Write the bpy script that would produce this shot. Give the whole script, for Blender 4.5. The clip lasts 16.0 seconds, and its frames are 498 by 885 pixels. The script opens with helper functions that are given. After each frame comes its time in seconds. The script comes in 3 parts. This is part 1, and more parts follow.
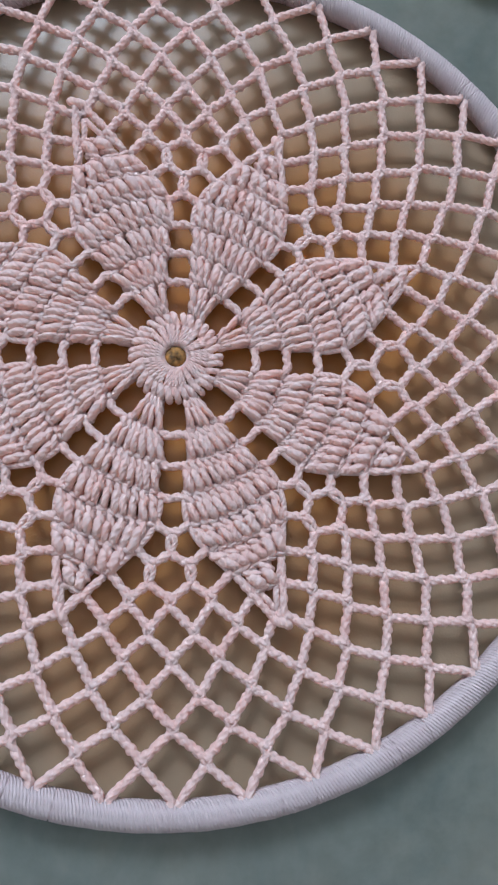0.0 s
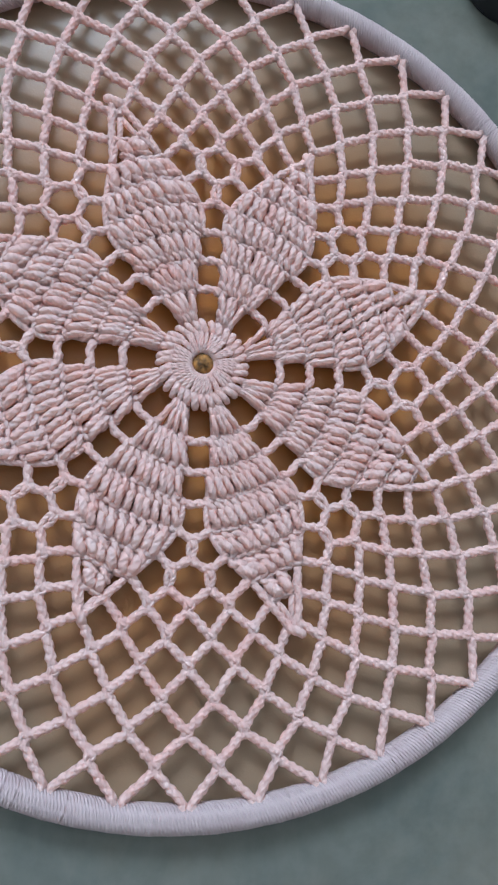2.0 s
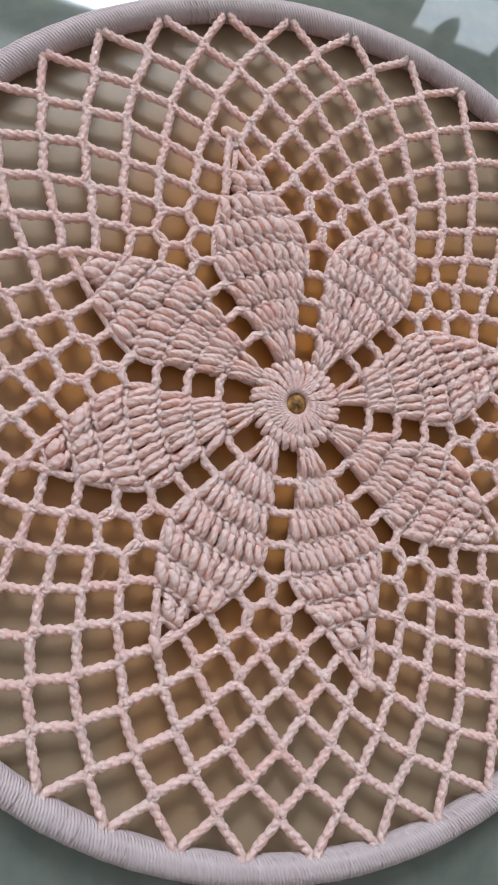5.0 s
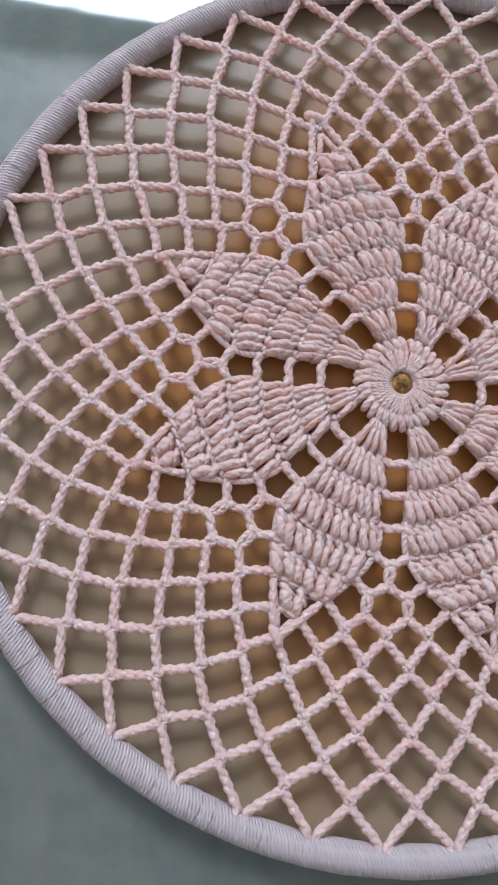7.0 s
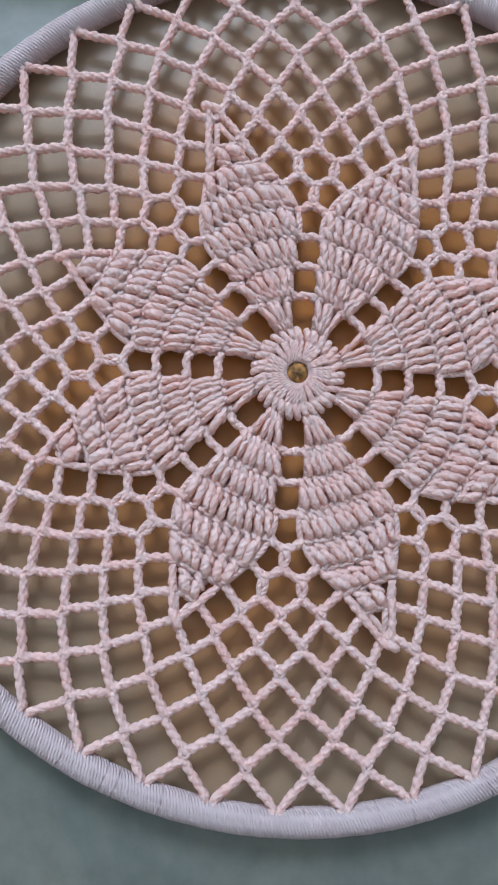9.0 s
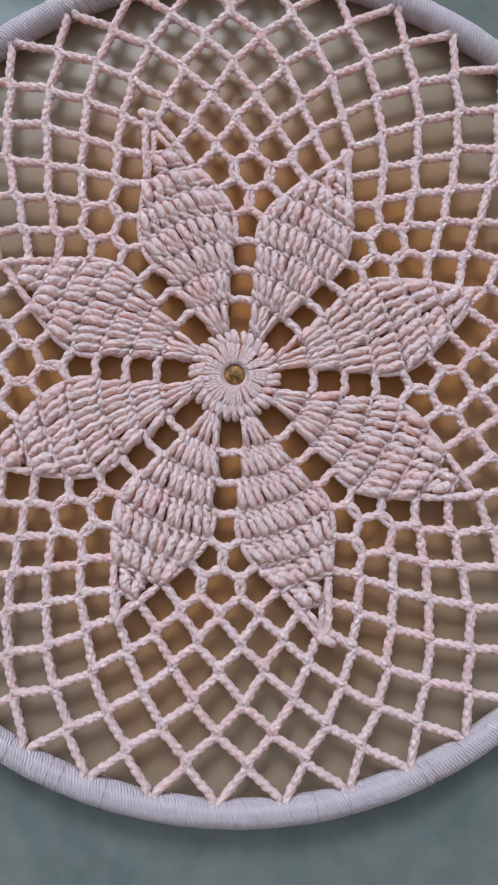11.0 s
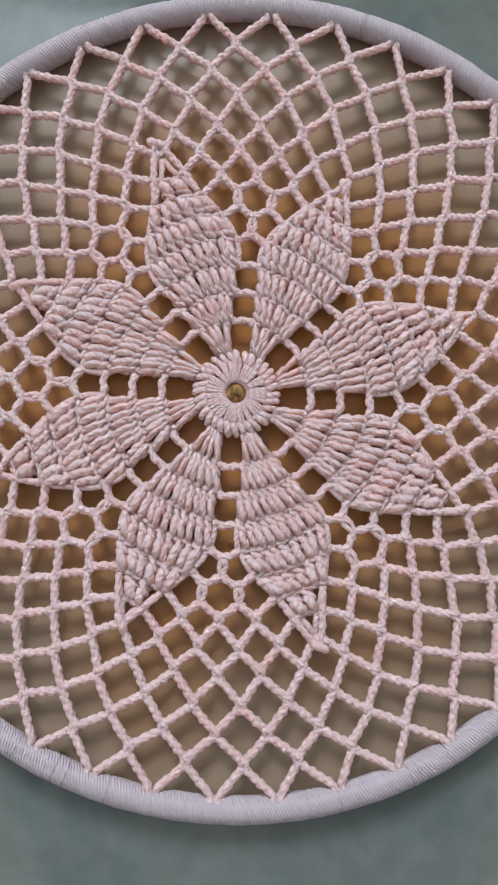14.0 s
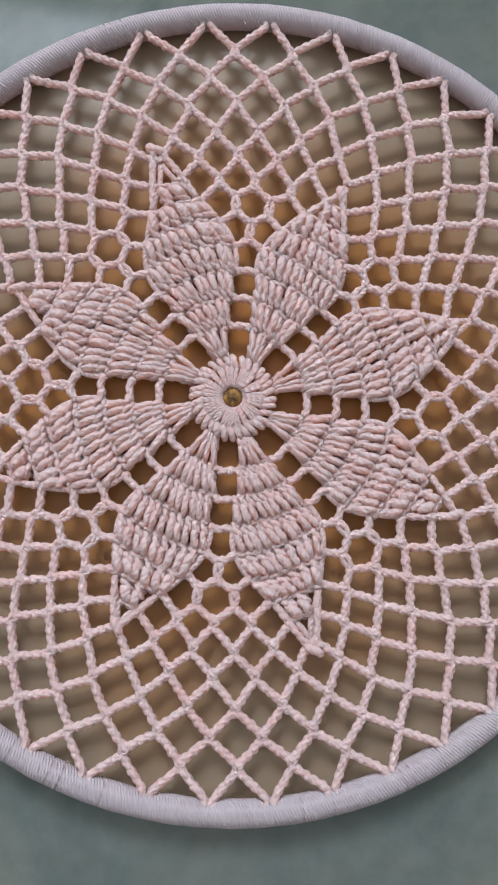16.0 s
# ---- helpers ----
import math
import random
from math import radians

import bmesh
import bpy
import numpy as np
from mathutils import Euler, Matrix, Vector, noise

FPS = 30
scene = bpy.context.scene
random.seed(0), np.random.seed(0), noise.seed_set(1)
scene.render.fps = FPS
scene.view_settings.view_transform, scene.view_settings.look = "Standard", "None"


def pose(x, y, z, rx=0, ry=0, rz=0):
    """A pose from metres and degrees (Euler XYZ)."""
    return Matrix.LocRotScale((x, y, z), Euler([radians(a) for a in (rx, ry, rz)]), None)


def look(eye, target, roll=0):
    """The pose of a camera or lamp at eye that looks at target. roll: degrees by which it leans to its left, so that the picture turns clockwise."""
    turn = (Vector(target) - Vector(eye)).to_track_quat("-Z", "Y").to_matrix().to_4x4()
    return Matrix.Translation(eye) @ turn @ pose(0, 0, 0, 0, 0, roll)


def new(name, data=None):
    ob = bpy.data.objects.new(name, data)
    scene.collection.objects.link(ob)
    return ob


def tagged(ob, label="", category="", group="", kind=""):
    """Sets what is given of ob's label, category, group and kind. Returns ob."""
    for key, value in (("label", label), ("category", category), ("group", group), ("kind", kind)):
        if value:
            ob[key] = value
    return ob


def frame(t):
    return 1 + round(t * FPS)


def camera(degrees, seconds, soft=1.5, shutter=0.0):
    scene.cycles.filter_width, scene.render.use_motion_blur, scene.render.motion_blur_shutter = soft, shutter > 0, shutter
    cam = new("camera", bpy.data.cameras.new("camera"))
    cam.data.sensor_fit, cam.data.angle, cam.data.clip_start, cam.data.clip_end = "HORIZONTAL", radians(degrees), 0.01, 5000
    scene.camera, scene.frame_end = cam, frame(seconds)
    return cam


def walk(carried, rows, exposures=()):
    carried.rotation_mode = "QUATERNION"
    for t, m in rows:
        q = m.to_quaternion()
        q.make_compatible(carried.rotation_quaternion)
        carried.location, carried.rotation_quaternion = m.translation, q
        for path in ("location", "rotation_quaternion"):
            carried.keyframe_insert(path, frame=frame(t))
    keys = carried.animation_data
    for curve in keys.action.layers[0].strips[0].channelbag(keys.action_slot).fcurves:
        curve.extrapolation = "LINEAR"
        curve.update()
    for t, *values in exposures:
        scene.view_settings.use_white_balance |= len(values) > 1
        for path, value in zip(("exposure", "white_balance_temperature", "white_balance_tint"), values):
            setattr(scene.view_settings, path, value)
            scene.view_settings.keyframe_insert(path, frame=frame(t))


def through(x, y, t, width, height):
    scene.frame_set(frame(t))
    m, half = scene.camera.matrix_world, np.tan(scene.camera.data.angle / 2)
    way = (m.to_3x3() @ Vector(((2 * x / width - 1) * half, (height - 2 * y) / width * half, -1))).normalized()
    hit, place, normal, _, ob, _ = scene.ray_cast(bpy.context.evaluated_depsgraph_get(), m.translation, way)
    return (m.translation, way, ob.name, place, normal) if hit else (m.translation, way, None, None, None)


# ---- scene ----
# ---------------------------------------------------------------- camera
cam = camera(39.3, 16.0, 2.3)
ROWS = [
    (0.0, -0.0007, -0.0714, 0.2382, 9.82, -5.84, 0.60),
    (0.5, -0.0111, -0.0719, 0.2384, 9.33, -6.83, 1.09),
    (1.0, -0.0218, -0.0688, 0.2397, 9.63, -7.78, 2.02),
    (1.5, -0.0275, -0.0689, 0.2384, 9.49, -8.81, 2.43),
    (2.0, -0.0323, -0.0687, 0.2379, 9.21, -12.01, 2.96),
    (2.5, -0.0395, -0.0680, 0.2359, 8.61, -14.46, 4.56),
    (3.0, -0.0478, -0.0665, 0.2343, 8.40, -16.50, 6.48),
    (3.5, -0.0551, -0.0650, 0.2344, 8.41, -17.89, 8.00),
    (4.0, -0.0601, -0.0653, 0.2345, 9.42, -19.55, 8.97),
    (4.5, -0.0667, -0.0653, 0.2298, 9.12, -18.09, 9.52),
    (5.0, -0.0706, -0.0663, 0.2277, 9.73, -15.25, 8.73),
    (7.5, -0.0578, -0.0684, 0.2274, 9.50, -3.71, 5.99),
    (8.0, -0.0454, -0.0635, 0.2364, 8.36, -4.39, 6.51),
    (8.5, -0.0364, -0.0598, 0.2388, 7.25, -2.69, 5.89),
    (9.0, -0.0230, -0.0536, 0.2405, 6.29, -1.89, 4.74),
    (9.5, -0.0144, -0.0498, 0.2429, 5.18, -1.43, 4.61),
    (10.0, -0.0068, -0.0484, 0.2449, 5.38, -1.66, 4.11),
    (12.5, 0.0019, -0.0509, 0.2507, 5.81, -0.48, 3.81),
    (13.0, 0.0004, -0.0483, 0.2563, 5.83, -1.04, 4.12),
    (13.5, -0.0006, -0.0453, 0.2593, 5.80, -1.15, 4.48),
    (14.0, -0.0010, -0.0454, 0.2594, 5.71, -1.42, 4.55),
    (14.5, -0.0012, -0.0453, 0.2596, 5.70, -1.47, 4.65),
    (15.0, -0.0026, -0.0460, 0.2601, 5.97, -1.85, 4.67),
    (15.5, -0.0009, -0.0465, 0.2600, 6.09, -1.74, 4.64),
    (16.0, -0.0019, -0.0463, 0.2607, 6.19, -1.97, 4.87),
]
walk(cam, [(t, pose(x, y, z, rx, ry, rz)) for t, x, y, z, rx, ry, rz in ROWS],
     [(0.0, 0.0, 5750, 10), (3.0, 0.0, 5750, 10), (4.0, 0.0, 6080, 10), (5.0, 0.0, 6420, 10), (6.2, 0.0, 6200, 10), (7.5, 0.0, 5800, 9), (10.0, 0.0, 5700, 9), (12.5, 0.0, 5850, 10), (15.0, 0.0, 6050, 10), (16.0, 0.0, 6050, 10)])

# ---------------------------------------------------------------- light
world = bpy.data.worlds.new("sky")
scene.world = world
world.use_nodes = True
wn = world.node_tree
sky = wn.nodes.new("ShaderNodeTexSky")
sky.sky_type = "NISHITA"
sky.sun_disc = False
sky.sun_elevation = radians(40)
sky.sun_rotation = radians(200)
wn.nodes["Background"].inputs["Strength"].default_value = 0.1
wn.links.new(sky.outputs["Color"], wn.nodes["Background"].inputs["Color"])

# daylight through the two windows of the north wall: their openings, and the lamps that stand for the sky in them
WIN_Y = 2.4
OPENINGS = ((-1.55, 0.05, 1.45, 2.68, 152.0), (0.90, 2.1, 1.0, 2.24, 20.0))  # x and z of each opening, and its watts
for x0, x1, z0, z1, watts in OPENINGS:
    lamp = new("window_light", bpy.data.lights.new("window_light", "AREA"))
    lamp.data.shape = "RECTANGLE"
    lamp.data.size, lamp.data.size_y = x1 - x0 - 0.1, z1 - z0 - 0.1
    lamp.data.energy, lamp.data.color = watts, (0.79, 0.885, 1.0)
    lamp.matrix_world = look(((x0 + x1) / 2, WIN_Y + 0.16, (z0 + z1) / 2), ((x0 + x1) / 2, 0, 0.9))
scene.view_settings.exposure = 0.0


# ---------------------------------------------------------------- materials
def material(name):
    m = bpy.data.materials.new(name)
    m.use_nodes = True
    nt = m.node_tree
    return m, nt, nt.nodes["Principled BSDF"]


def node(nt, kind, **inputs):
    n = nt.nodes.new(kind)
    for key, value in inputs.items():
        n.inputs[key.replace("_", " ")].default_value = value
    return n


def ramp(nt, source, stops):
    n = nt.nodes.new("ShaderNodeValToRGB")
    while len(n.color_ramp.elements) < len(stops):
        n.color_ramp.elements.new(0.5)
    for e, (p, c) in zip(n.color_ramp.elements, stops):
        e.position, e.color = p, (*c, 1)
    nt.links.new(source, n.inputs["Fac"])
    return n.outputs["Color"]


def yarn_material(name, light, deep, plies, slant, relief, through=0.2):
    """Twisted cotton: fine slanting plies along each strand (its UV runs round and along it), fuzz and uneven dye."""
    m, nt, p = material(name)
    uv = nt.nodes.new("ShaderNodeUVMap")
    sep = nt.nodes.new("ShaderNodeSeparateXYZ")
    nt.links.new(uv.outputs["UV"], sep.inputs[0])
    along = nt.nodes.new("ShaderNodeMath"); along.operation = "MULTIPLY"; along.inputs[1].default_value = slant
    nt.links.new(sep.outputs["Y"], along.inputs[0])
    round_ = nt.nodes.new("ShaderNodeMath"); round_.operation = "MULTIPLY_ADD"; round_.inputs[1].default_value = plies
    nt.links.new(sep.outputs["X"], round_.inputs[0]); nt.links.new(along.outputs[0], round_.inputs[2])
    turn = nt.nodes.new("ShaderNodeMath"); turn.operation = "MULTIPLY"; turn.inputs[1].default_value = 2 * math.pi
    nt.links.new(round_.outputs[0], turn.inputs[0])
    ridge = nt.nodes.new("ShaderNodeMath"); ridge.operation = "COSINE"
    nt.links.new(turn.outputs[0], ridge.inputs[0])
    geo = nt.nodes.new("ShaderNodeNewGeometry")
    fuzz = node(nt, "ShaderNodeTexNoise", Scale=1900.0, Detail=5.0, Roughness=0.8)
    nt.links.new(geo.outputs["Position"], fuzz.inputs["Vector"])
    dye = node(nt, "ShaderNodeTexNoise", Scale=130.0, Detail=3.0)
    nt.links.new(geo.outputs["Position"], dye.inputs["Vector"])
    info = nt.nodes.new("ShaderNodeObjectInfo")
    mixv = nt.nodes.new("ShaderNodeMath"); mixv.operation = "MULTIPLY_ADD"; mixv.inputs[1].default_value = 0.35
    nt.links.new(info.outputs["Random"], mixv.inputs[0]); nt.links.new(dye.outputs["Fac"], mixv.inputs[2])
    mixf = nt.nodes.new("ShaderNodeMath"); mixf.operation = "MULTIPLY_ADD"; mixf.inputs[1].default_value = 0.5
    nt.links.new(fuzz.outputs["Fac"], mixf.inputs[0]); nt.links.new(mixv.outputs[0], mixf.inputs[2])
    col = ramp(nt, mixf.outputs[0], [(0.52, deep), (0.98, light)])
    height = nt.nodes.new("ShaderNodeMath"); height.operation = "MULTIPLY_ADD"; height.inputs[1].default_value = 0.4
    nt.links.new(ridge.outputs[0], height.inputs[0]); nt.links.new(fuzz.outputs["Fac"], height.inputs[2])
    bump = node(nt, "ShaderNodeBump", Strength=relief, Distance=0.0013)
    nt.links.new(height.outputs[0], bump.inputs["Height"])
    nt.links.new(col, p.inputs["Base Color"])
    nt.links.new(bump.outputs["Normal"], p.inputs["Normal"])
    p.inputs["Roughness"].default_value = 0.95
    p.inputs["Specular IOR Level"].default_value = 0.02
    tr = nt.nodes.new("ShaderNodeBsdfTranslucent")
    tr.inputs["Color"].default_value = (0.99, 0.65, 0.51, 1)  # what comes through the cord is warmer than its face
    nt.links.new(bump.outputs["Normal"], tr.inputs["Normal"])
    mx = nt.nodes.new("ShaderNodeMixShader")
    mx.inputs[0].default_value = through
    nt.links.new(p.outputs[0], mx.inputs[1])
    nt.links.new(tr.outputs[0], mx.inputs[2])
    nt.links.new(mx.outputs[0], nt.nodes["Material Output"].inputs["Surface"])
    return m


def tile_material():
    """Polished ceramic floor: grey-green beige with faint clouds and veins."""
    m, nt, p = material("polished_tile")
    geo = nt.nodes.new("ShaderNodeNewGeometry")
    cloud = node(nt, "ShaderNodeTexNoise", Scale=14.0, Detail=6.0, Roughness=0.6, Distortion=1.2)
    fine = node(nt, "ShaderNodeTexNoise", Scale=90.0, Detail=5.0, Roughness=0.65)
    for n in (cloud, fine):
        nt.links.new(geo.outputs["Position"], n.inputs["Vector"])
    a = ramp(nt, cloud.outputs["Fac"], [(0.3, TILE_DARK), (0.5, TILE_MID), (0.75, TILE_LIGHT)])
    b = ramp(nt, fine.outputs["Fac"], [(0.3, (0.86, 0.86, 0.84)), (0.6, (1.0, 1.0, 1.0)), (0.8, (1.05, 1.03, 0.98))])
    mul = nt.nodes.new("ShaderNodeMix"); mul.data_type = "RGBA"; mul.blend_type = "MULTIPLY"; mul.inputs[0].default_value = 1.0
    nt.links.new(a, mul.inputs[6]); nt.links.new(b, mul.inputs[7])
    nt.links.new(mul.outputs[2], p.inputs["Base Color"])
    p.inputs["Roughness"].default_value = 0.035
    p.inputs["IOR"].default_value = 1.6
    wave = node(nt, "ShaderNodeTexNoise", Scale=25.0, Detail=2.0)
    nt.links.new(geo.outputs["Position"], wave.inputs["Vector"])
    bump = node(nt, "ShaderNodeBump", Strength=0.05, Distance=0.001)
    nt.links.new(wave.outputs["Fac"], bump.inputs["Height"])
    nt.links.new(bump.outputs["Normal"], p.inputs["Normal"])
    return m


def plain(name, colour, rough=0.8, scale=6.0, amount=0.12, metal=0.0):
    m, nt, p = material(name)
    geo = nt.nodes.new("ShaderNodeNewGeometry")
    n = node(nt, "ShaderNodeTexNoise", Scale=scale, Detail=5.0)
    nt.links.new(geo.outputs["Position"], n.inputs["Vector"])
    lo = tuple(c * (1 - amount) for c in colour)
    hi = tuple(min(1, c * (1 + amount)) for c in colour)
    nt.links.new(ramp(nt, n.outputs["Fac"], [(0.3, lo), (0.7, hi)]), p.inputs["Base Color"])
    bump = node(nt, "ShaderNodeBump", Strength=0.15, Distance=0.002)
    nt.links.new(n.outputs["Fac"], bump.inputs["Height"])
    nt.links.new(bump.outputs["Normal"], p.inputs["Normal"])
    p.inputs["Roughness"].default_value, p.inputs["Metallic"].default_value = rough, metal
    return m


def bounce_material():
    """Brown that stands in for warm light on the tile: mottled, with fine fibres."""
    m, nt, p = material("bounce_brown")
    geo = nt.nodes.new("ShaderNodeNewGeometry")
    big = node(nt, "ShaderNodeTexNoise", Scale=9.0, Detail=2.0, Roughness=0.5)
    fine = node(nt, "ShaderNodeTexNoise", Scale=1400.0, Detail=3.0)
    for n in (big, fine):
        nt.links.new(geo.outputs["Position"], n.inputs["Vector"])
    # warm light painted in: orange-brown middle that blends unevenly into greyer brown at rim
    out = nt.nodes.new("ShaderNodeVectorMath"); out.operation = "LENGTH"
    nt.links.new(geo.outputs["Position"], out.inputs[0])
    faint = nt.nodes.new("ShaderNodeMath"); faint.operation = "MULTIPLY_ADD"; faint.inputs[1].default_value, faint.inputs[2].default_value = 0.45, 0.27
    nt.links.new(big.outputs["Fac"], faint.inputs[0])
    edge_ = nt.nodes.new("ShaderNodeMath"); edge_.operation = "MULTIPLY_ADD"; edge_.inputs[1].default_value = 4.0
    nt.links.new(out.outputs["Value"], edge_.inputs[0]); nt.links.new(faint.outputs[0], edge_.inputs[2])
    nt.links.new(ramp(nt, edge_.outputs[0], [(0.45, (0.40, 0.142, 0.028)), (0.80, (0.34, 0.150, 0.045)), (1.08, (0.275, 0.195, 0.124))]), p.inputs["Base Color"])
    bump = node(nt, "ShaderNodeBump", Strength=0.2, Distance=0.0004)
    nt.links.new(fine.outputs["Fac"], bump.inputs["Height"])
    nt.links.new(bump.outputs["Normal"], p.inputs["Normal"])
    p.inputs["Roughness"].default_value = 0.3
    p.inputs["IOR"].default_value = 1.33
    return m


TILE_DARK, TILE_MID, TILE_LIGHT = (0.090, 0.104, 0.091), (0.125, 0.131, 0.109), (0.162, 0.155, 0.124)
COTTON = yarn_material("pink_cotton_cord", (0.975, 0.81, 0.765), (0.965, 0.685, 0.63), 3.0, 520.0, 0.5, 0.5)
THREAD = yarn_material("pale_pink_thread", (0.60, 0.49, 0.485), (0.545, 0.41, 0.412), 1.0, 300.0, 0.6, 0.15)
TILE = tile_material()
PAINT = plain("wall_paint", (0.66, 0.65, 0.62))
DUSK = plain("dimming_wall_grey", (0.36, 0.35, 0.33))
CEIL = plain("ceiling_paint", (0.84, 0.82, 0.77))
FRAME = plain("painted_window_frame", (0.55, 0.56, 0.55), 0.45)
BLACK = plain("reflection_black", (0.012, 0.012, 0.013), 0.4, 200.0)
BOUNCE = bounce_material()
BROWN = plain("brown_wood", (0.25, 0.115, 0.026), 0.85, 500.0, 0.75)
CLOTH = plain("grey_cloth", (0.22, 0.23, 0.23), 0.9, 40.0, 0.2)


# ---------------------------------------------------------------- mesh helpers
class Strands:
    """Gathers round strands with a UV that runs round (x) and along (y, in metres)."""

    count = 0

    def __init__(self):
        self.v, self.f, self.uv = [], [], []
        self.rough = np.random.RandomState(Strands.count)
        Strands.count += 1

    def add(self, pts, radius, sides=8, closed=False, cap=True):
        pts = np.asarray(pts, float)
        n = len(pts)
        radius = np.asarray(radius, float)
        if radius.ndim < 2:
            radius = np.repeat(np.broadcast_to(radius, (n,))[:, None], sides, 1)
        d = np.roll(pts, -1, 0) - np.roll(pts, 1, 0)
        if not closed:
            d[0], d[-1] = pts[1] - pts[0], pts[-1] - pts[-2]
        d /= np.linalg.norm(d, axis=1)[:, None] + 1e-12
        step = np.linalg.norm(np.diff(pts, axis=0), axis=1)
        along = np.concatenate([[0], np.cumsum(step)])
        up = np.array([0, 0, 1.0])
        side = np.cross(d, up)
        bad = np.linalg.norm(side, axis=1) < 0.2
        side[bad] = np.cross(d[bad], [1.0, 0.13, 0])
        for i in range(1, n):
            if side[i] @ side[i - 1] < 0:
                side[i] *= -1
        side /= np.linalg.norm(side, axis=1)[:, None]
        top = np.cross(side, d)
        a = np.arange(sides) / sides * 2 * np.pi
        fuzzy = radius[:, :, None] * (1 + self.rough.uniform(-0.07, 0.07, (n, sides, 1)) + self.rough.uniform(-0.05, 0.05, (n, 1, 1)))
        ring = pts[:, None] + fuzzy * (np.cos(a)[None, :, None] * side[:, None] + np.sin(a)[None, :, None] * top[:, None])
        base = len(self.v)
        self.v.extend(ring.reshape(-1, 3).tolist())
        rows = n if closed else n - 1
        for i in range(rows):
            i2 = (i + 1) % n
            y0 = along[i]
            y1 = along[i + 1] if i + 1 < n else along[-1] + 0.001
            for k in range(sides):
                k2 = (k + 1) % sides
                self.f.append((base + i * sides + k, base + i * sides + k2, base + i2 * sides + k2, base + i2 * sides + k))
                self.uv.extend(((k / sides, y0), ((k + 1) / sides, y0), ((k + 1) / sides, y1), (k / sides, y1)))
        if cap and not closed:
            for end, order in ((0, range(sides - 1, -1, -1)), (n - 1, range(sides))):
                self.f.append(tuple(base + end * sides + k for k in order))
                self.uv.extend((k / sides, along[end]) for k in order)

    def rope(self, pts, ply_radius, lay_radius, pitch, plies=2, phase=0.0, sides=7, step=0.0007, taper=0.0):
        """A cord of twisted plies along a path."""
        pts = resample(pts, step)
        n = len(pts)
        d = np.gradient(pts, axis=0)
        d /= np.linalg.norm(d, axis=1)[:, None] + 1e-12
        side = np.cross(d, [0, 0, 1.0])
        side /= np.linalg.norm(side, axis=1)[:, None] + 1e-9
        top = np.cross(side, d)
        s = np.arange(n) * step
        env = np.ones(n)
        if taper:
            env = np.clip(np.minimum(s, s[::-1]) / taper, 0.45, 1) ** 0.7
        for k in range(plies):
            a = phase + 2 * np.pi * (s / pitch + k / plies)
            q = pts + (lay_radius * env)[:, None] * (np.cos(a)[:, None] * side + np.sin(a)[:, None] * top)
            self.add(q, ply_radius * (1 + 0.08 * np.sin(a * 2 + k) + 0.07 * np.sin(s * 2900 + 2 * phase + k) + 0.06 * np.sin(s * 1130 + 5 * phase)), sides)

    def mesh(self, name, mat):
        me = bpy.data.meshes.new(name)
        me.from_pydata(self.v, [], self.f)
        layer = me.uv_layers.new(name="UVMap")
        layer.data.foreach_set("uv", np.asarray(self.uv, np.float32).ravel())
        me.polygons.foreach_set("use_smooth", np.ones(len(me.polygons), bool))
        me.materials.append(mat)
        me.update()
        return me


def resample(pts, step):
    pts = np.asarray(pts, float)
    seg = np.linalg.norm(np.diff(pts, axis=0), axis=1)
    s = np.concatenate([[0], np.cumsum(seg)])
    n = max(4, int(s[-1] / step) + 1)
    t = np.linspace(0, s[-1], n)
    return np.stack([np.interp(t, s, pts[:, i]) for i in range(3)], 1)


def smooth_path(pts, n=10):
    """Catmull-Rom through the points."""
    p = np.asarray(pts, float)
    p = np.vstack([2 * p[0] - p[1], p, 2 * p[-1] - p[-2]])
    out = []
    for i in range(1, len(p) - 2):
        for t in np.arange(n) / n:
            out.append(0.5 * (2 * p[i] + (p[i + 1] - p[i - 1]) * t + (2 * p[i - 1] - 5 * p[i] + 4 * p[i + 1] - p[i + 2]) * t**2 + (3 * p[i] - p[i - 1] - 3 * p[i + 1] + p[i + 2]) * t**3))
    out.append(p[-2])
    return np.array(out)


def part(name, me, parent, label="", matrix=None):
    ob = new(name, me)
    ob.parent = parent
    if matrix is not None:
        ob.matrix_basis = matrix
    return tagged(ob, label)


def box_mesh(name, x0, x1, y0, y1, z0, z1, mat, bevel=0.0):
    bm = bmesh.new()
    bmesh.ops.create_cube(bm, size=1)
    for v in bm.verts:
        v.co = ((x0 + x1) / 2 + v.co.x * (x1 - x0), (y0 + y1) / 2 + v.co.y * (y1 - y0), (z0 + z1) / 2 + v.co.z * (z1 - z0))
    if bevel:
        bmesh.ops.bevel(bm, geom=list(bm.edges), offset=bevel, segments=2, affect="EDGES", profile=0.6)
    me = bpy.data.meshes.new(name)
    bm.to_mesh(me)
    bm.free()
    me.materials.append(mat)
    return me


def structure(name, me, label, category):
    return tagged(new(name, me), label, category, kind="structure")


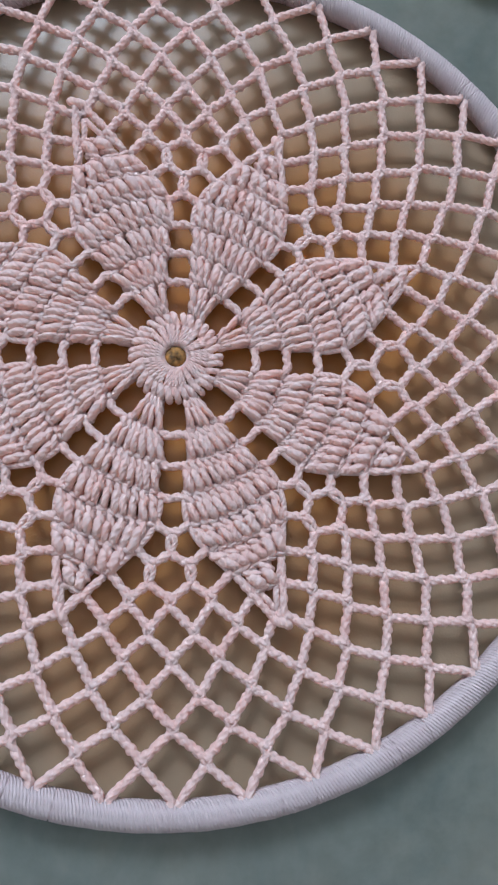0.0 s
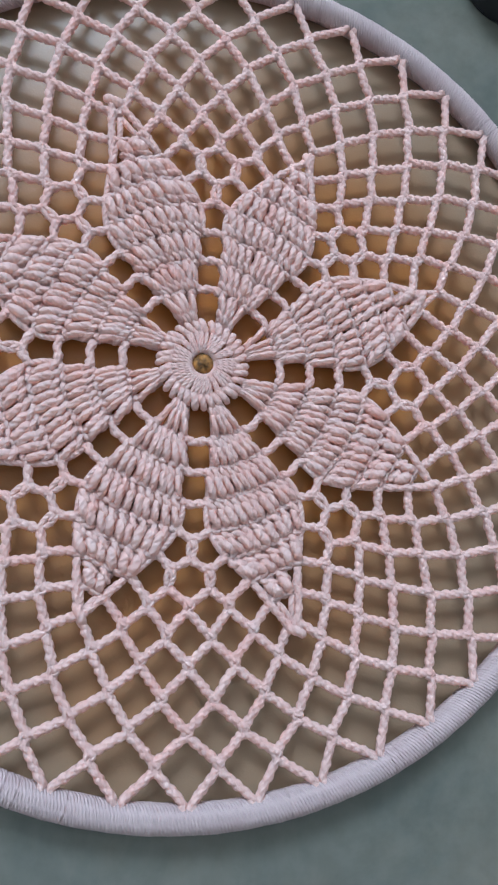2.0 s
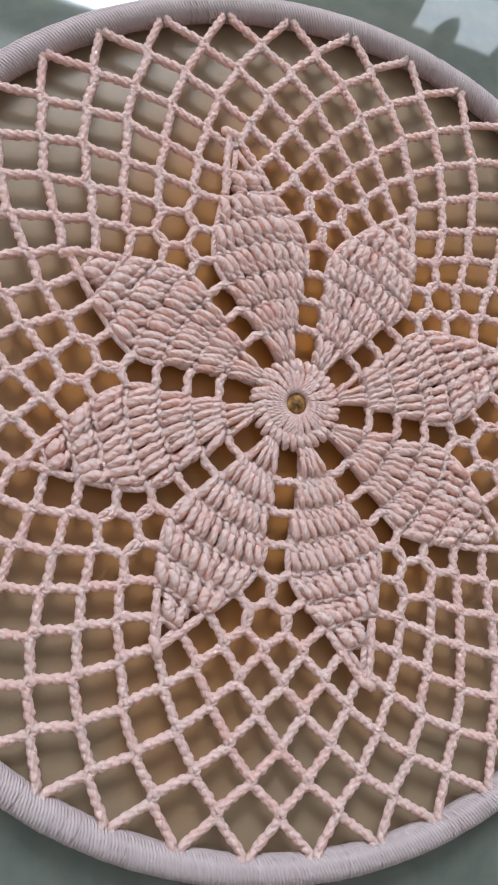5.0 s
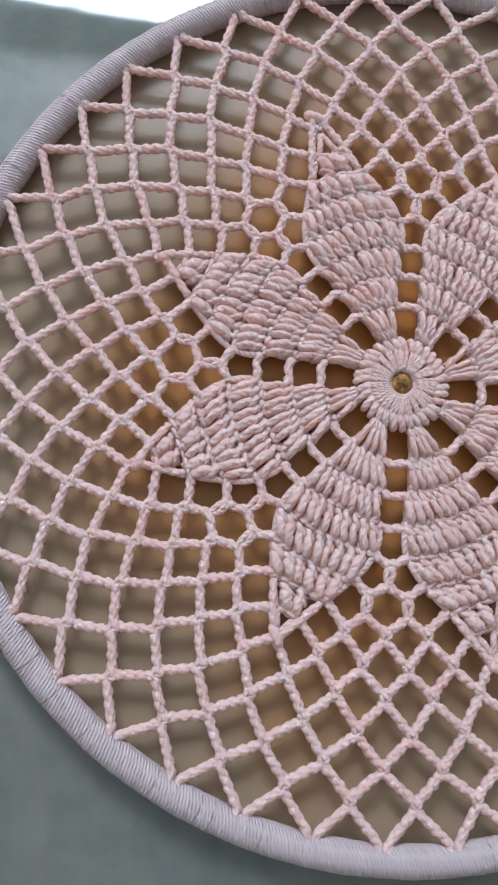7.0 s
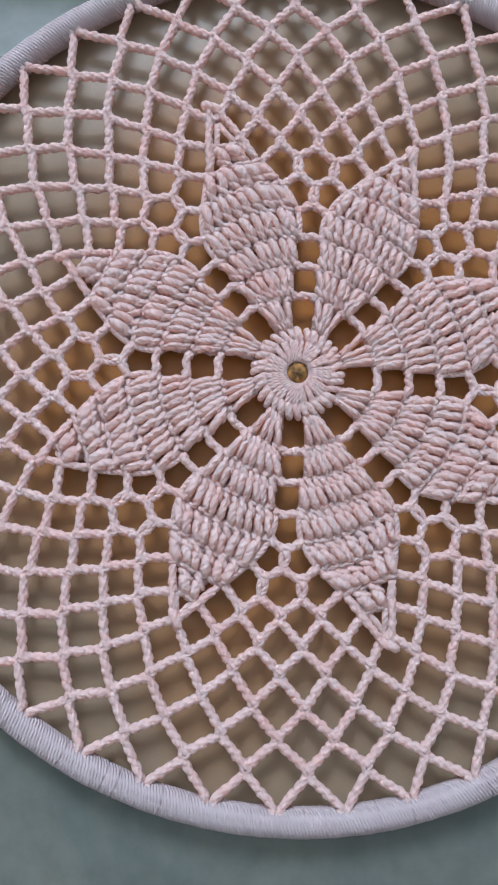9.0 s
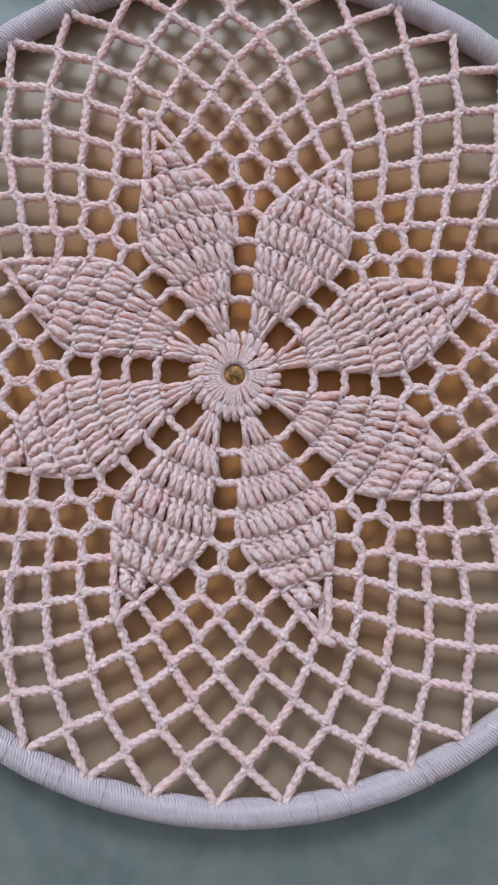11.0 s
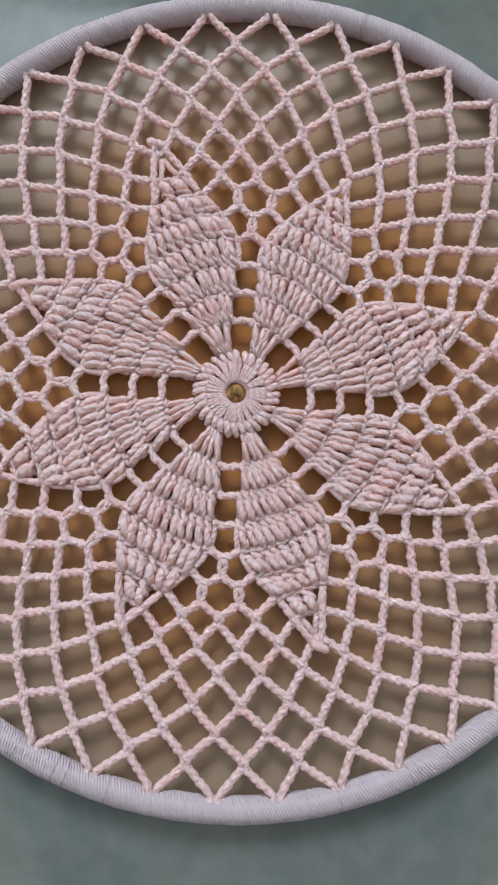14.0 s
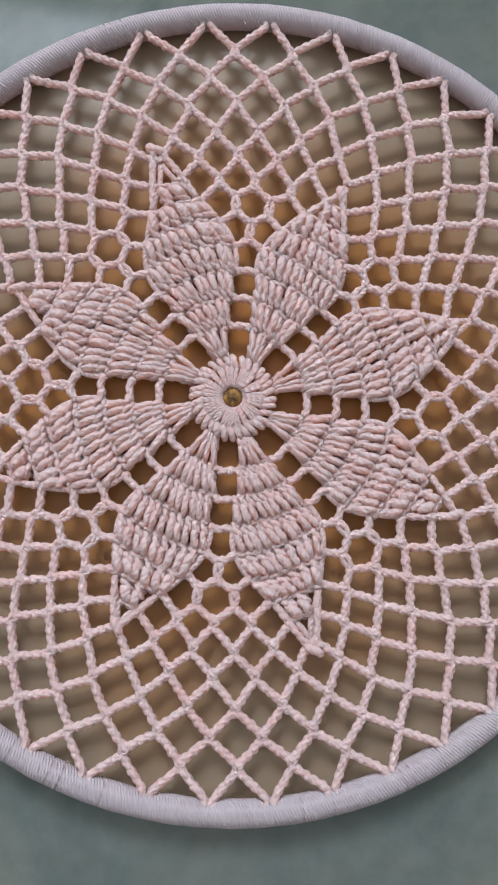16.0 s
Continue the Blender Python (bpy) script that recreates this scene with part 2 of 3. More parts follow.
# ---------------------------------------------------------------- the room
W0, W1, S0, TOP = -2.2, 2.6, -1.2, 2.75
floor = structure("floor", box_mesh("floor", W0, W1, S0, WIN_Y, -0.05, 0, TILE), "polished grey-beige ceramic floor tile with faint clouds", "floor")
structure("ceiling", box_mesh("ceiling", W0 - 0.15, W1 + 0.15, S0 - 0.15, WIN_Y + 0.15, TOP, TOP + 0.1, CEIL), "plain white painted ceiling", "ceiling")
structure("wall_west", box_mesh("wall_west", W0 - 0.15, W0, S0, WIN_Y, -0.05, TOP, PAINT), "plain light painted wall", "wall")
structure("wall_east", box_mesh("wall_east", W1, W1 + 0.15, S0, WIN_Y, -0.05, TOP, PAINT), "plain light painted wall", "wall")
# unseen wall, added near and grey so the southern floor reflects less light
structure("dimming_wall_south", box_mesh("dimming_wall_south", W0 - 0.15, W1 + 0.15, S0 - 0.15, S0, -0.05, TOP, DUSK), "unseen grey wall, set close to dim the near floor", "wall")


def wall_with_opening():
    bm = bmesh.new()
    y0, y1 = WIN_Y, WIN_Y + 0.15
    (a0, a1, az0, az1, _), (b0, b1, bz0, bz1, _) = OPENINGS
    for x0, x1, z0, z1 in ((W0 - 0.15, a0, -0.05, TOP), (a1, b0, -0.05, TOP), (b1, W1 + 0.15, -0.05, TOP), (a0, a1, -0.05, az0), (a0, a1, az1, TOP), (b0, b1, -0.05, bz0), (b0, b1, bz1, TOP)):
        r = bmesh.ops.create_cube(bm, size=1)
        for v in r["verts"]:
            v.co = ((x0 + x1) / 2 + v.co.x * (x1 - x0), (y0 + y1) / 2 + v.co.y * (y1 - y0), (z0 + z1) / 2 + v.co.z * (z1 - z0))
    me = bpy.data.meshes.new("wall_north")
    bm.to_mesh(me)
    bm.free()
    me.materials.append(PAINT)
    return me


structure("wall_north", wall_with_opening(), "light painted wall with a window opening", "wall")

for name, (x0, x1, w0, w1, _) in zip(("window_1", "window_2"), OPENINGS):
    window = structure(name, None, "window with a grey painted frame" if name == "window_1" else "louvred window with grey slats in a painted frame", "window")
    for f0, f1, z0, z1 in ((x0, x0 + 0.05, w0, w1), (x1 - 0.05, x1, w0, w1), (x0 + 0.05, x1 - 0.05, w0, w0 + 0.05), (x0 + 0.05, x1 - 0.05, w1 - 0.05, w1)):
        part("window_frame", box_mesh("window_frame", f0 + 0.002, f1 - 0.002, WIN_Y + 0.03, WIN_Y + 0.10, z0 + 0.002, z1 - 0.002, FRAME, 0.004), window)
    if name == "window_2":
        slat_me = box_mesh("louvre_slat", -0.545, 0.545, -0.006, 0.006, -0.012, 0.012, FRAME, 0.002)
        for i in range(7):
            part("louvre_slat", slat_me, window, "", pose((x0 + x1) / 2, WIN_Y + 0.06, 2.09 - 0.15 * i, 20))


def lobe_mesh():
    """One hanging lobe of the valance: cloth with a rounded foot and some thickness."""
    bm = bmesh.new()
    out = [(-0.055, 0.0), (-0.05, -0.13), (-0.038, -0.185), (-0.012, -0.21), (0.014, -0.205), (0.04, -0.17), (0.052, -0.12), (0.055, 0.0)]
    front = [bm.verts.new((x, -0.004, z)) for x, z in out]
    back = [bm.verts.new((x, 0.004, z)) for x, z in out]
    bm.faces.new(front)
    bm.faces.new(back[::-1])
    for i in range(len(out)):
        k = (i + 1) % len(out)
        bm.faces.new((front[k], front[i], back[i], back[k]))
    bmesh.ops.recalc_face_normals(bm, faces=bm.faces)
    me = bpy.data.meshes.new("lobe")
    bm.to_mesh(me)
    bm.free()
    me.materials.append(CLOTH)
    return me


valance = tagged(new("valance"), "grey cloth valance with rounded lobes hanging over the window", "curtain")
part("rail", box_mesh("rail", 0.8, 2.2, WIN_Y - 0.034, WIN_Y - 0.016, 2.225, 2.26, CLOTH, 0.004), valance)
lobe_me = lobe_mesh()
for i in range(4):
    part("lobe", lobe_me, valance, "", pose(1.085 + 0.285 * i, WIN_Y - 0.025, 2.23))

# ---------------------------------------------------------------- crochet mandala
NET_Z, RIM_Z = 0.0072, 0.0058
TUBE = 0.0048
CX, CY = -0.0029, -0.0022
rng = random.Random(7)

# hand-made unevenness: slow drift of the lattice, in millimetres
DRIFT_R = (1.81, 1.80, 1.87, 0.65, 0.49, 0.47, -0.28, 0.53, 0.30, 0.60, 1.50, 1.61, 0.07, 0.34, -0.32, 0.22, -0.36, -0.18)
DRIFT_T = (0.87, -0.55, -0.61, 0.49, 0.79, 0.57, 0.73, 0.22, 0.35, 0.82, -0.07, -0.04, -0.00, 0.15, 0.84, 0.31, 0.26, 0.26)
RIM_T = (0.53, -1.51, -1.52, -1.52, 0.83, 1.73, 1.38, -0.90, 1.19)
RIM_SHAPE = (149.3, -0.8, 1.0, 0.13, 0.60, -0.39, -0.08)


def waves(coef, a):
    """A slow wave round the circle: a constant, then cosine and sine of each multiple of the angle."""
    return coef[0] + sum(coef[k] * (np.cos if k % 2 else np.sin)((k + 1) // 2 * a) for k in range(1, len(coef)))


def drift(coef, r, a):
    q = max(-1.0, min(0.8, (r - 110) / 30))
    return waves(coef[:9], a) + q * waves(coef[9:], a)


def rim_radius(a):
    """The bent hoop's radius in metres, by the angle about the origin."""
    return waves(RIM_SHAPE, a) / 1000


def spot(deg, r, z=0.0, still=False):
    """A place in the net: angle and radius (mm) about its middle, warped as the work is stretched."""
    a = radians(deg)
    fade = min(1.0, max(0.0, (r - 20) / 60))
    dr = drift(DRIFT_R, r, a) * fade
    dt = drift(DRIFT_T, r, a) * fade
    if not still:
        k = math.sin(deg * 12.9898 + r * 0.731) * 43758.5453
        k2 = math.sin(deg * 7.233 + r * 1.311) * 24634.6345
        dr += (k - math.floor(k) - 0.5) * 0.9 * fade
        dt += (k2 - math.floor(k2) - 0.5) * 0.9 * fade
    R = (r + dr) / 1000
    A = a + dt / max(r, 1)
    return np.array([CX + R * math.cos(A), CY + R * math.sin(A), NET_Z + z / 1000])


mandala = new("crochet_mandala")
tagged(mandala, "pale pink crocheted cotton flower mandala in a thread-wrapped hoop", "wall hanging")


def wrapped_hoop():
    """The hoop's thread: close turns, each a small ridge, some of them crossing or gaping."""
    turns, per, sides = 860, 5, 22
    n = turns * per
    rr = np.random.RandomState(3)
    lift = np.repeat(rr.normal(0, 0.00004, turns), per)
    prof = np.tile(np.array([0.0, 0.00011, 0.00015, 0.00011, 0.00004]), turns)
    slow = 0.00005 * np.sin(np.arange(n) / n * 2 * np.pi * 37) + 0.00004 * np.sin(np.arange(n) / n * 2 * np.pi * 91 + 1)
    gap = np.zeros(n)
    for g in rr.choice(turns, 34, replace=False):
        gap[g * per] = -0.0006
        gap[(g * per + 1) % n] = -0.0003
    rad = TUBE - 0.0002 + prof + lift + slow + gap
    a = (np.arange(n) + 0.5) / n * 2 * np.pi
    b = np.arange(sides) / sides * 2 * np.pi
    skew = 0.004 * np.sin(b)[None, :] + 0.002 * np.repeat(rr.normal(0, 1, turns), per)[:, None] * np.cos(b)[None, :] * 0.3
    A = a[:, None] + skew
    R = rim_radius(a)[:, None] + rad[:, None] * np.cos(b)[None, :]
    Z = RIM_Z + rad[:, None] * np.sin(b)[None, :]
    v = np.stack([R * np.cos(A), R * np.sin(A), Z], -1).reshape(-1, 3)
    i, k = np.meshgrid(np.arange(n), np.arange(sides), indexing="ij")
    i2, k2 = (i + 1) % n, (k + 1) % sides
    f = np.stack([i * sides + k, i2 * sides + k, i2 * sides + k2, i * sides + k2], -1).reshape(-1, 4)
    uv = np.stack([np.stack([(i / per), k / sides * 0.03], -1), np.stack([(i + 1) / per, k / sides * 0.03], -1), np.stack([(i + 1) / per, (k + 1) / sides * 0.03], -1), np.stack([i / per, (k + 1) / sides * 0.03], -1)], 2).reshape(-1, 2)
    me = bpy.data.meshes.new("thread_wrapping")
    me.from_pydata(v.tolist(), [], f.tolist())
    layer = me.uv_layers.new(name="UVMap")
    layer.data.foreach_set("uv", uv.astype(np.float32).ravel())
    me.polygons.foreach_set("use_smooth", np.ones(len(me.polygons), bool))
    me.materials.append(THREAD)
    return me


hoop = part("hoop", wrapped_hoop(), mandala, "hoop closely wrapped in pale lilac-pink thread")

# chain cord: two plies, about 3.3 mm across
PLY, LAY, PITCH = 0.00128, 0.00040, 0.0064


def chain(st, pts, thick=1.0, taper=0.0):
    st.rope(pts, PLY * thick, LAY * thick, PITCH, 2, rng.uniform(0, 6.28), taper=taper)


def knot(st, a, b):
    """The stitch that ties a loop to the middle of the loop below: a short lumpy post."""
    a, b = np.asarray(a), np.asarray(b)
    d = b - a
    side = np.array([-d[1], d[0], 0]) / (np.linalg.norm(d) + 1e-9)
    up = np.array([0, 0, 0.0005])
    for s in (1, -1):
        st.add(smooth_path([a - d * 0.12 - s * side * 0.0005, a + d * 0.25 + s * side * 0.0010 + up, a + d * 0.7 + s * side * 0.0009 + up, b + d * 0.15 - s * side * 0.0003], 6), 0.00095, 7)
    st.add(smooth_path([a + d * 0.0 - side * 0.0015, a + d * 0.3 + up * 1.8, a + d * 0.6 + side * 0.0015], 6), 0.00095, 7)


def loop_points(q0, peak, q1):
    """A chain loop from post to post, pulled to a peak in its middle."""
    q0, peak, q1 = map(np.asarray, (q0, peak, q1))
    mid0, mid1 = (q0 + peak) / 2, (q1 + peak) / 2
    out = peak - (q0 + q1) / 2
    out = out / (np.linalg.norm(out) + 1e-9) * 0.0007
    t = (q1 - q0) / (np.linalg.norm(q1 - q0) + 1e-9) * 0.0011
    return smooth_path([q0, mid0 + out * rng.uniform(0.2, 1.2), peak - t, peak + t, mid1 + out * rng.uniform(0.2, 1.2), q1], 6)


def edge(r):
    """Half the angle of a petal at a radius."""
    return float(np.interp(r, [15, 20, 26, 36, 45, 52, 57, 62, 70, 78, 85, 91], [8.0, 11.0, 14.0, 17.2, 18.3, 18.6, 17.8, 15.2, 10.3, 5.8, 2.2, 0.4]))


# rows of knots: radius of the inner and of the outer end of the post (mm)
POSTS = {58: (58.5, 65.5), 68: (68.5, 75.5), 79: (79.0, 82.5), 90: (88.8, 92.0), 99: (98.2, 101.2), 110: (109.2, 112.2), 121: (119.8, 122.6), 131: (129.8, 132.6)}


def loop_part(parent, q0, peak, q1, post=None):
    st = Strands()
    chain(st, loop_points(q0, peak, q1))
    if post is not None:
        knot(st, post[0], post[1])
    part("chain_loop", st.mesh("chain_loop", COTTON), parent)


def round_part(label):
    e = part("net_round", None, mandala, label)
    return e


ladder = round_part("short chain bars between the petals")
inner = round_part("inner round of chain loops")
second = round_part("second round of chain loops")
third = round_part("third round of chain loops")
for g in range(8):
    c = 45 * g
    h = lambda r: 22.5 - edge(r)
    for r in (27.0, 37.3, 47.6):
        st = Strands()
        w = h(r)
        chain(st, smooth_path([spot(c - w - 1.5, r - 0.5), spot(c - w * 0.4, r + 0.3), spot(c + w * 0.5, r - 0.3), spot(c + w + 1.5, r + 0.3)], 8), 0.95)
        part("chain_bar", st.mesh("chain_bar", COTTON), ladder)
    w = h(56.5)
    loop_part(inner, spot(c - w - 1.2, 56), spot(c, POSTS[58][0]), spot(c + w + 1.2, 56), (spot(c, POSTS[58][0]), spot(c, POSTS[58][1])))
    for s in (-1, 1):
        w = h(65)
        loop_part(inner, spot(c, POSTS[58][1]), spot(c + s * 5.2, POSTS[68][0]), spot(c + s * (w + 1), 65), (spot(c + s * 5.2, POSTS[68][0]), spot(c + s * 5.2, POSTS[68][1])))
    loop_part(second, spot(c - 5.2, POSTS[68][1]), spot(c, POSTS[79][0]), spot(c + 5.2, POSTS[68][1]), (spot(c, POSTS[79][0]), spot(c, POSTS[79][1])))
    for s in (-1, 1):
        w = h(74)
        loop_part(second, spot(c + s * 5.2, POSTS[68][1]), spot(c + s * 9.6, POSTS[79][0]), spot(c + s * (w + 0.8), 74.5), (spot(c + s * 9.6, POSTS[79][0]), spot(c + s * 9.6, POSTS[79][1])))
        loop_part(third, spot(c, POSTS[79][1]), spot(c + s * 4.6, POSTS[90][0]), spot(c + s * 9.6, POSTS[79][1]), (spot(c + s * 4.6, POSTS[90][0]), spot(c + s * 4.6, POSTS[90][1])))
        w = h(83)
        loop_part(third, spot(c + s * 9.6, POSTS[79][1]), spot(c + s * 13.6, POSTS[90][0]), spot(c + s * (w + 0.6), 83), (spot(c + s * 13.6, POSTS[90][0]), spot(c + s * 13.6, POSTS[90][1])))

prev = 90
for name, r in (("fourth", 99), ("fifth", 110), ("sixth", 121), ("seventh", 131)):
    ring = round_part(name + " round of chain loops")
    off = 0 if r in (99, 121) else 4.5
    for k in range(40):
        a = 9 * k + off
        loop_part(ring, spot(a - 4.5, POSTS[prev][1]), spot(a, POSTS[r][0]), spot(a + 4.5, POSTS[prev][1]), (spot(a, POSTS[r][0]), spot(a, POSTS[r][1])))
    prev = r


def rim_spot(deg, inward, z):
    a = radians(deg)
    A = a + waves(RIM_T, a) / 146
    p = np.array([CX + 0.146 * math.cos(A), CY + 0.146 * math.sin(A)])
    p = p / np.linalg.norm(p) * (rim_radius(math.atan2(p[1], p[0])) - inward)
    return np.array([p[0], p[1], z])


last = round_part("outermost loops laced to the hoop")
for k in range(40):
    a = 9 * k
    st = Strands()
    for s in (-1, 1):
        q = spot(a + 4.5 * s, POSTS[131][1])
        e0 = rim_spot(a + 0.7 * s, TUBE + 0.0004, NET_Z + 0.0002)
        e1 = rim_spot(a + 0.55 * s, TUBE * 0.45, RIM_Z + TUBE * 0.40)
        chain(st, smooth_path([q, (q * 0.5 + e0 * 0.5), e0, e1], 6), 0.95)
    part("lacing_loop", st.mesh("lacing_loop", COTTON), last)


# ---- stitches of the petals: one treble, a unit long and wide, in a few variants
def bean(st, axis, thick, plies=4, sides=20, twist=3.0, phase=0.0, depth=0.10):
    """One plump leg of a stitch: a short round body with its plies winding round it."""
    axis = smooth_path(axis, 4)
    u = np.linspace(0, 1, len(axis))
    fat = np.interp(u, [0, 0.12, 0.35, 0.65, 0.88, 1], [0.85, 0.97, 1.0, 1.0, 0.97, 0.88])
    a = np.arange(sides) / sides * 2 * np.pi
    ridge = np.abs(np.cos(plies / 2 * a[None, :] + twist * u[:, None] * plies / 2 + phase))
    st.add(axis, thick * fat[:, None] * (1 - depth + 2 * depth * ridge ** 0.7 - depth * 0.5), sides)


STITCH_W, STITCH_L = 4.0, 10.0


def stitch_mesh(seed):
    """A treble lying from its foot (y = 0) to its head, in millimetres."""
    r = random.Random(seed)
    st = Strands()
    j = lambda a: r.uniform(-a, a)
    k = 1.0 + j(0.3)
    # the upper leg, leaning, its ends turned down into the cloth
    bean(st, [(0.95 * k, 3.0, -1.4), (0.95 * k, 3.1, 0.2), (0.75 * k, 3.9, 1.1 + j(0.2)), (0.1 * k + j(0.3), 5.6, 1.5 + j(0.3)), (-0.65 * k, 7.0, 1.2 + j(0.2)), (-0.95 * k, 7.9 + j(0.4), 0.2), (-0.95 * k, 8.1, -1.5)], 1.68 + j(0.2), phase=j(1.5))
    # the wrap at its foot, lying more across the row
    bean(st, [(2.2, 0.3, -1.2), (1.9, 0.7, 0.3), (1.0 + j(0.3), 1.5, 0.95 + j(0.2)), (-0.2 + j(0.3), 2.5, 0.9), (-1.2, 3.4, 0.1), (-1.4, 3.7, -1.2)], 1.28 + j(0.14), sides=14, phase=j(1.5), depth=0.09)
    # the head: a chain link along the top of the row
    bean(st, [(-2.5, 8.6, -1.2), (-1.9, 9.0, 0.0), (-0.3, 9.6 + j(0.2), 0.45 + j(0.25)), (1.4, 9.4, 0.1), (2.2, 8.9, -1.2)], 1.05 + j(0.12), sides=12, phase=j(1.5), depth=0.09)
    # the back of the cloth
    st.add(smooth_path([(0, -0.4, -1.3), (0.2, 5.0, -0.9), (0, 10.4, -1.3)], 4), 2.05, 8)
    st.v = [(x / STITCH_W, y / STITCH_L, z / 1000) for x, y, z in st.v]
    return st


def unit_mesh(st, name):
    me = st.mesh(name, COTTON)
    uvd = np.empty(len(me.loops) * 2, np.float32)
    me.uv_layers["UVMap"].data.foreach_get("uv", uvd)
    uvd[1::2] *= 0.001
    me.uv_layers["UVMap"].data.foreach_set("uv", uvd)
    return me


STITCHES = [unit_mesh(stitch_mesh(s), "stitch") for s in range(12)]
ROW_R = [15.5, 26.5, 36.8, 47.0, 57.0, 66.5, 75.0, 83.0, 90.5]
TIP_R = [84.0, 87.0, 97.0, 89.0, 88.0, 91.0, 95.0, 89.0]
ROW_N = [4, 7, 9, 10, 9, 6, 2]


def place(parent, a0, b0, width, name="stitch", z=0.0, lift=1.0):
    """Lay a stitch from a0 to b0."""
    d = b0 - a0
    length = np.linalg.norm(d) * rng.uniform(0.96, 1.05)
    turn = rng.uniform(-0.09, 0.09)
    d = np.array([d[0] * math.cos(turn) - d[1] * math.sin(turn), d[0] * math.sin(turn) + d[1] * math.cos(turn), d[2]])
    y = d / np.linalg.norm(d)
    width *= rng.uniform(0.93, 1.06)
    x = np.array([y[1], -y[0], 0])
    m = Matrix(((x[0] * width, y[0] * length, 0, a0[0]), (x[1] * width, y[1] * length, 0, a0[1]), (0, 0, lift, a0[2] + z), (0, 0, 0, 1)))
    part(name, rng.choice(STITCHES), parent, "", m)


for g in range(8):
    c = 22.5 + 45 * g
    st = Strands()
    # the chain that edges the petal, both sides, and the ties between its rows
    for s in (-1, 1):
        for r0, r1 in zip(ROW_R[3:-1], ROW_R[4:]):
            st.add(smooth_path([spot(c + s * max(0.2, edge(r0) - 0.8), r0, -0.2, True), spot(c + s * max(0.3, edge((r0 + r1) / 2) - 0.6), (r0 + r1) / 2, 0.5, True), spot(c + s * max(0.2, edge(r1) - 0.8), r1 + 0.5, -0.2, True)], 7), 0.00105, 8)
    for r in ROW_R[1:-1]:
        e = edge(r)
        pts = [spot(c + e * u * 1.02, r + 0.2 * math.sin(9 * u), -0.6, True) for u in np.linspace(-1, 1, 9)]
        st.rope(smooth_path(pts, 5), 0.0007, 0.0005, 0.005, 2)
    # the drawn-out tip: cords that run together into a knot in the net
    far = TIP_R[g]
    for s in (-1, 1):
        chain(st, smooth_path([spot(c + s * 6.2, 76.0, 0.2, True), spot(c + s * 3.2, (78 + far) / 2 - 1, 0.9, True), spot(c + s * 0.5, far, 0.6, True)], 7), 0.85)
    bean(st, [spot(c - 1.2, far - 2.2, -0.4, True), spot(c - 1.0, far - 1.2, 1.0, True), spot(c + 0.6, far + 1.0, 1.3, True), spot(c + 1.2, far + 2.4, 0.0, True)], 0.00155, sides=12)
    petal = part("petal", st.mesh("petal", COTTON), mandala, "leaf-shaped petal of slanting pink stitches")
    for i, n in enumerate(ROW_N):
        r0, r1 = ROW_R[i], min(ROW_R[i + 1], far + 1)
        if r1 - r0 < 4:
            continue
        e0, e1 = edge(r0), edge(r1)
        for k in range(n):
            u = (2 * (k + 0.5) / n - 1) * 0.94
            a = spot(c + u * (e0 if n > 2 else e0 * 0.6), r0 + rng.uniform(-0.3, 0.3), 0, True)
            b = spot(c + u * (e1 if n > 2 else e0 * 0.3), r1 + rng.uniform(-0.3, 0.3), 0, True)
            wid = (e0 + e1) * math.pi / 180 * (r0 + r1) / 2 / n / 1000
            wid = min(max(wid * 0.97, 0.0023 if i == 0 else 0.0029), 0.0042)
            place(petal, a, b, wid, z=rng.uniform(-0.0003, 0.0004))

# ---- centre: stitches worked into a ring
core = Strands()
ring_pts = [np.array([CX + 0.0118 * math.cos(t), CY + 0.0118 * math.sin(t), NET_Z - 0.0006 + 0.0003 * math.sin(16 * t)]) for t in np.linspace(0, 2 * math.pi, 97)[:-1]]
core.add(ring_pts, 0.0011, 8, closed=True)
under = [np.array([CX + 0.0068 * math.cos(t), CY + 0.0068 * math.sin(t), NET_Z - 0.0004]) for t in np.linspace(0, 2 * math.pi, 65)[:-1]]
core.add(under, 0.0021, 10, closed=True)
centre = part("centre_ring", core.mesh("centre_ring", COTTON), mandala, "round centre of radiating stitches with a small hole")
for k in range(46):
    t = 2 * math.pi * (k + rng.uniform(-0.25, 0.25)) / 46
    st = Strands()
    prof = [(4.0, -1.6), (4.0, 0.9), (4.8, 1.9), (7.0, 2.1), (9.4, 1.9), (11.3, 1.2), (12.4, 0.2)]
    tw = rng.uniform(-0.05, 0.05)
    pts = [np.array([CX + r / 1000 * math.cos(t + tw * (r - 3) / 9), CY + r / 1000 * math.sin(t + tw * (r - 3) / 9), NET_Z + z / 1000]) for r, z in prof]
    st.add(smooth_path(pts, 4), np.interp(np.linspace(0, 1, 25), [0, 0.3, 0.7, 1], [0.0004, 0.00050, 0.00080, 0.0009]), 8)
    part("stitch", st.mesh("radial_stitch", COTTON), centre)
for k in range(32):
    t = 2 * math.pi * (k + rng.uniform(-0.15, 0.15)) / 32
    st = Strands()
    pts = [np.array([CX + r / 1000 * math.cos(t + w), CY + r / 1000 * math.sin(t + w), NET_Z + z / 1000]) for r, z, w in ((11.0, -0.4, -0.06), (11.3, 0.8, -0.05), (12.4, 1.4, 0.0), (13.8, 1.2, 0.04), (15.0, 0.3, 0.07), (15.3, -1.0, 0.08))]
    bean(st, pts, 0.00122 * rng.uniform(0.88, 1.1), sides=12, phase=rng.uniform(0, 3), depth=0.07)
    part("stitch", st.mesh("outer_stitch", COTTON), centre)

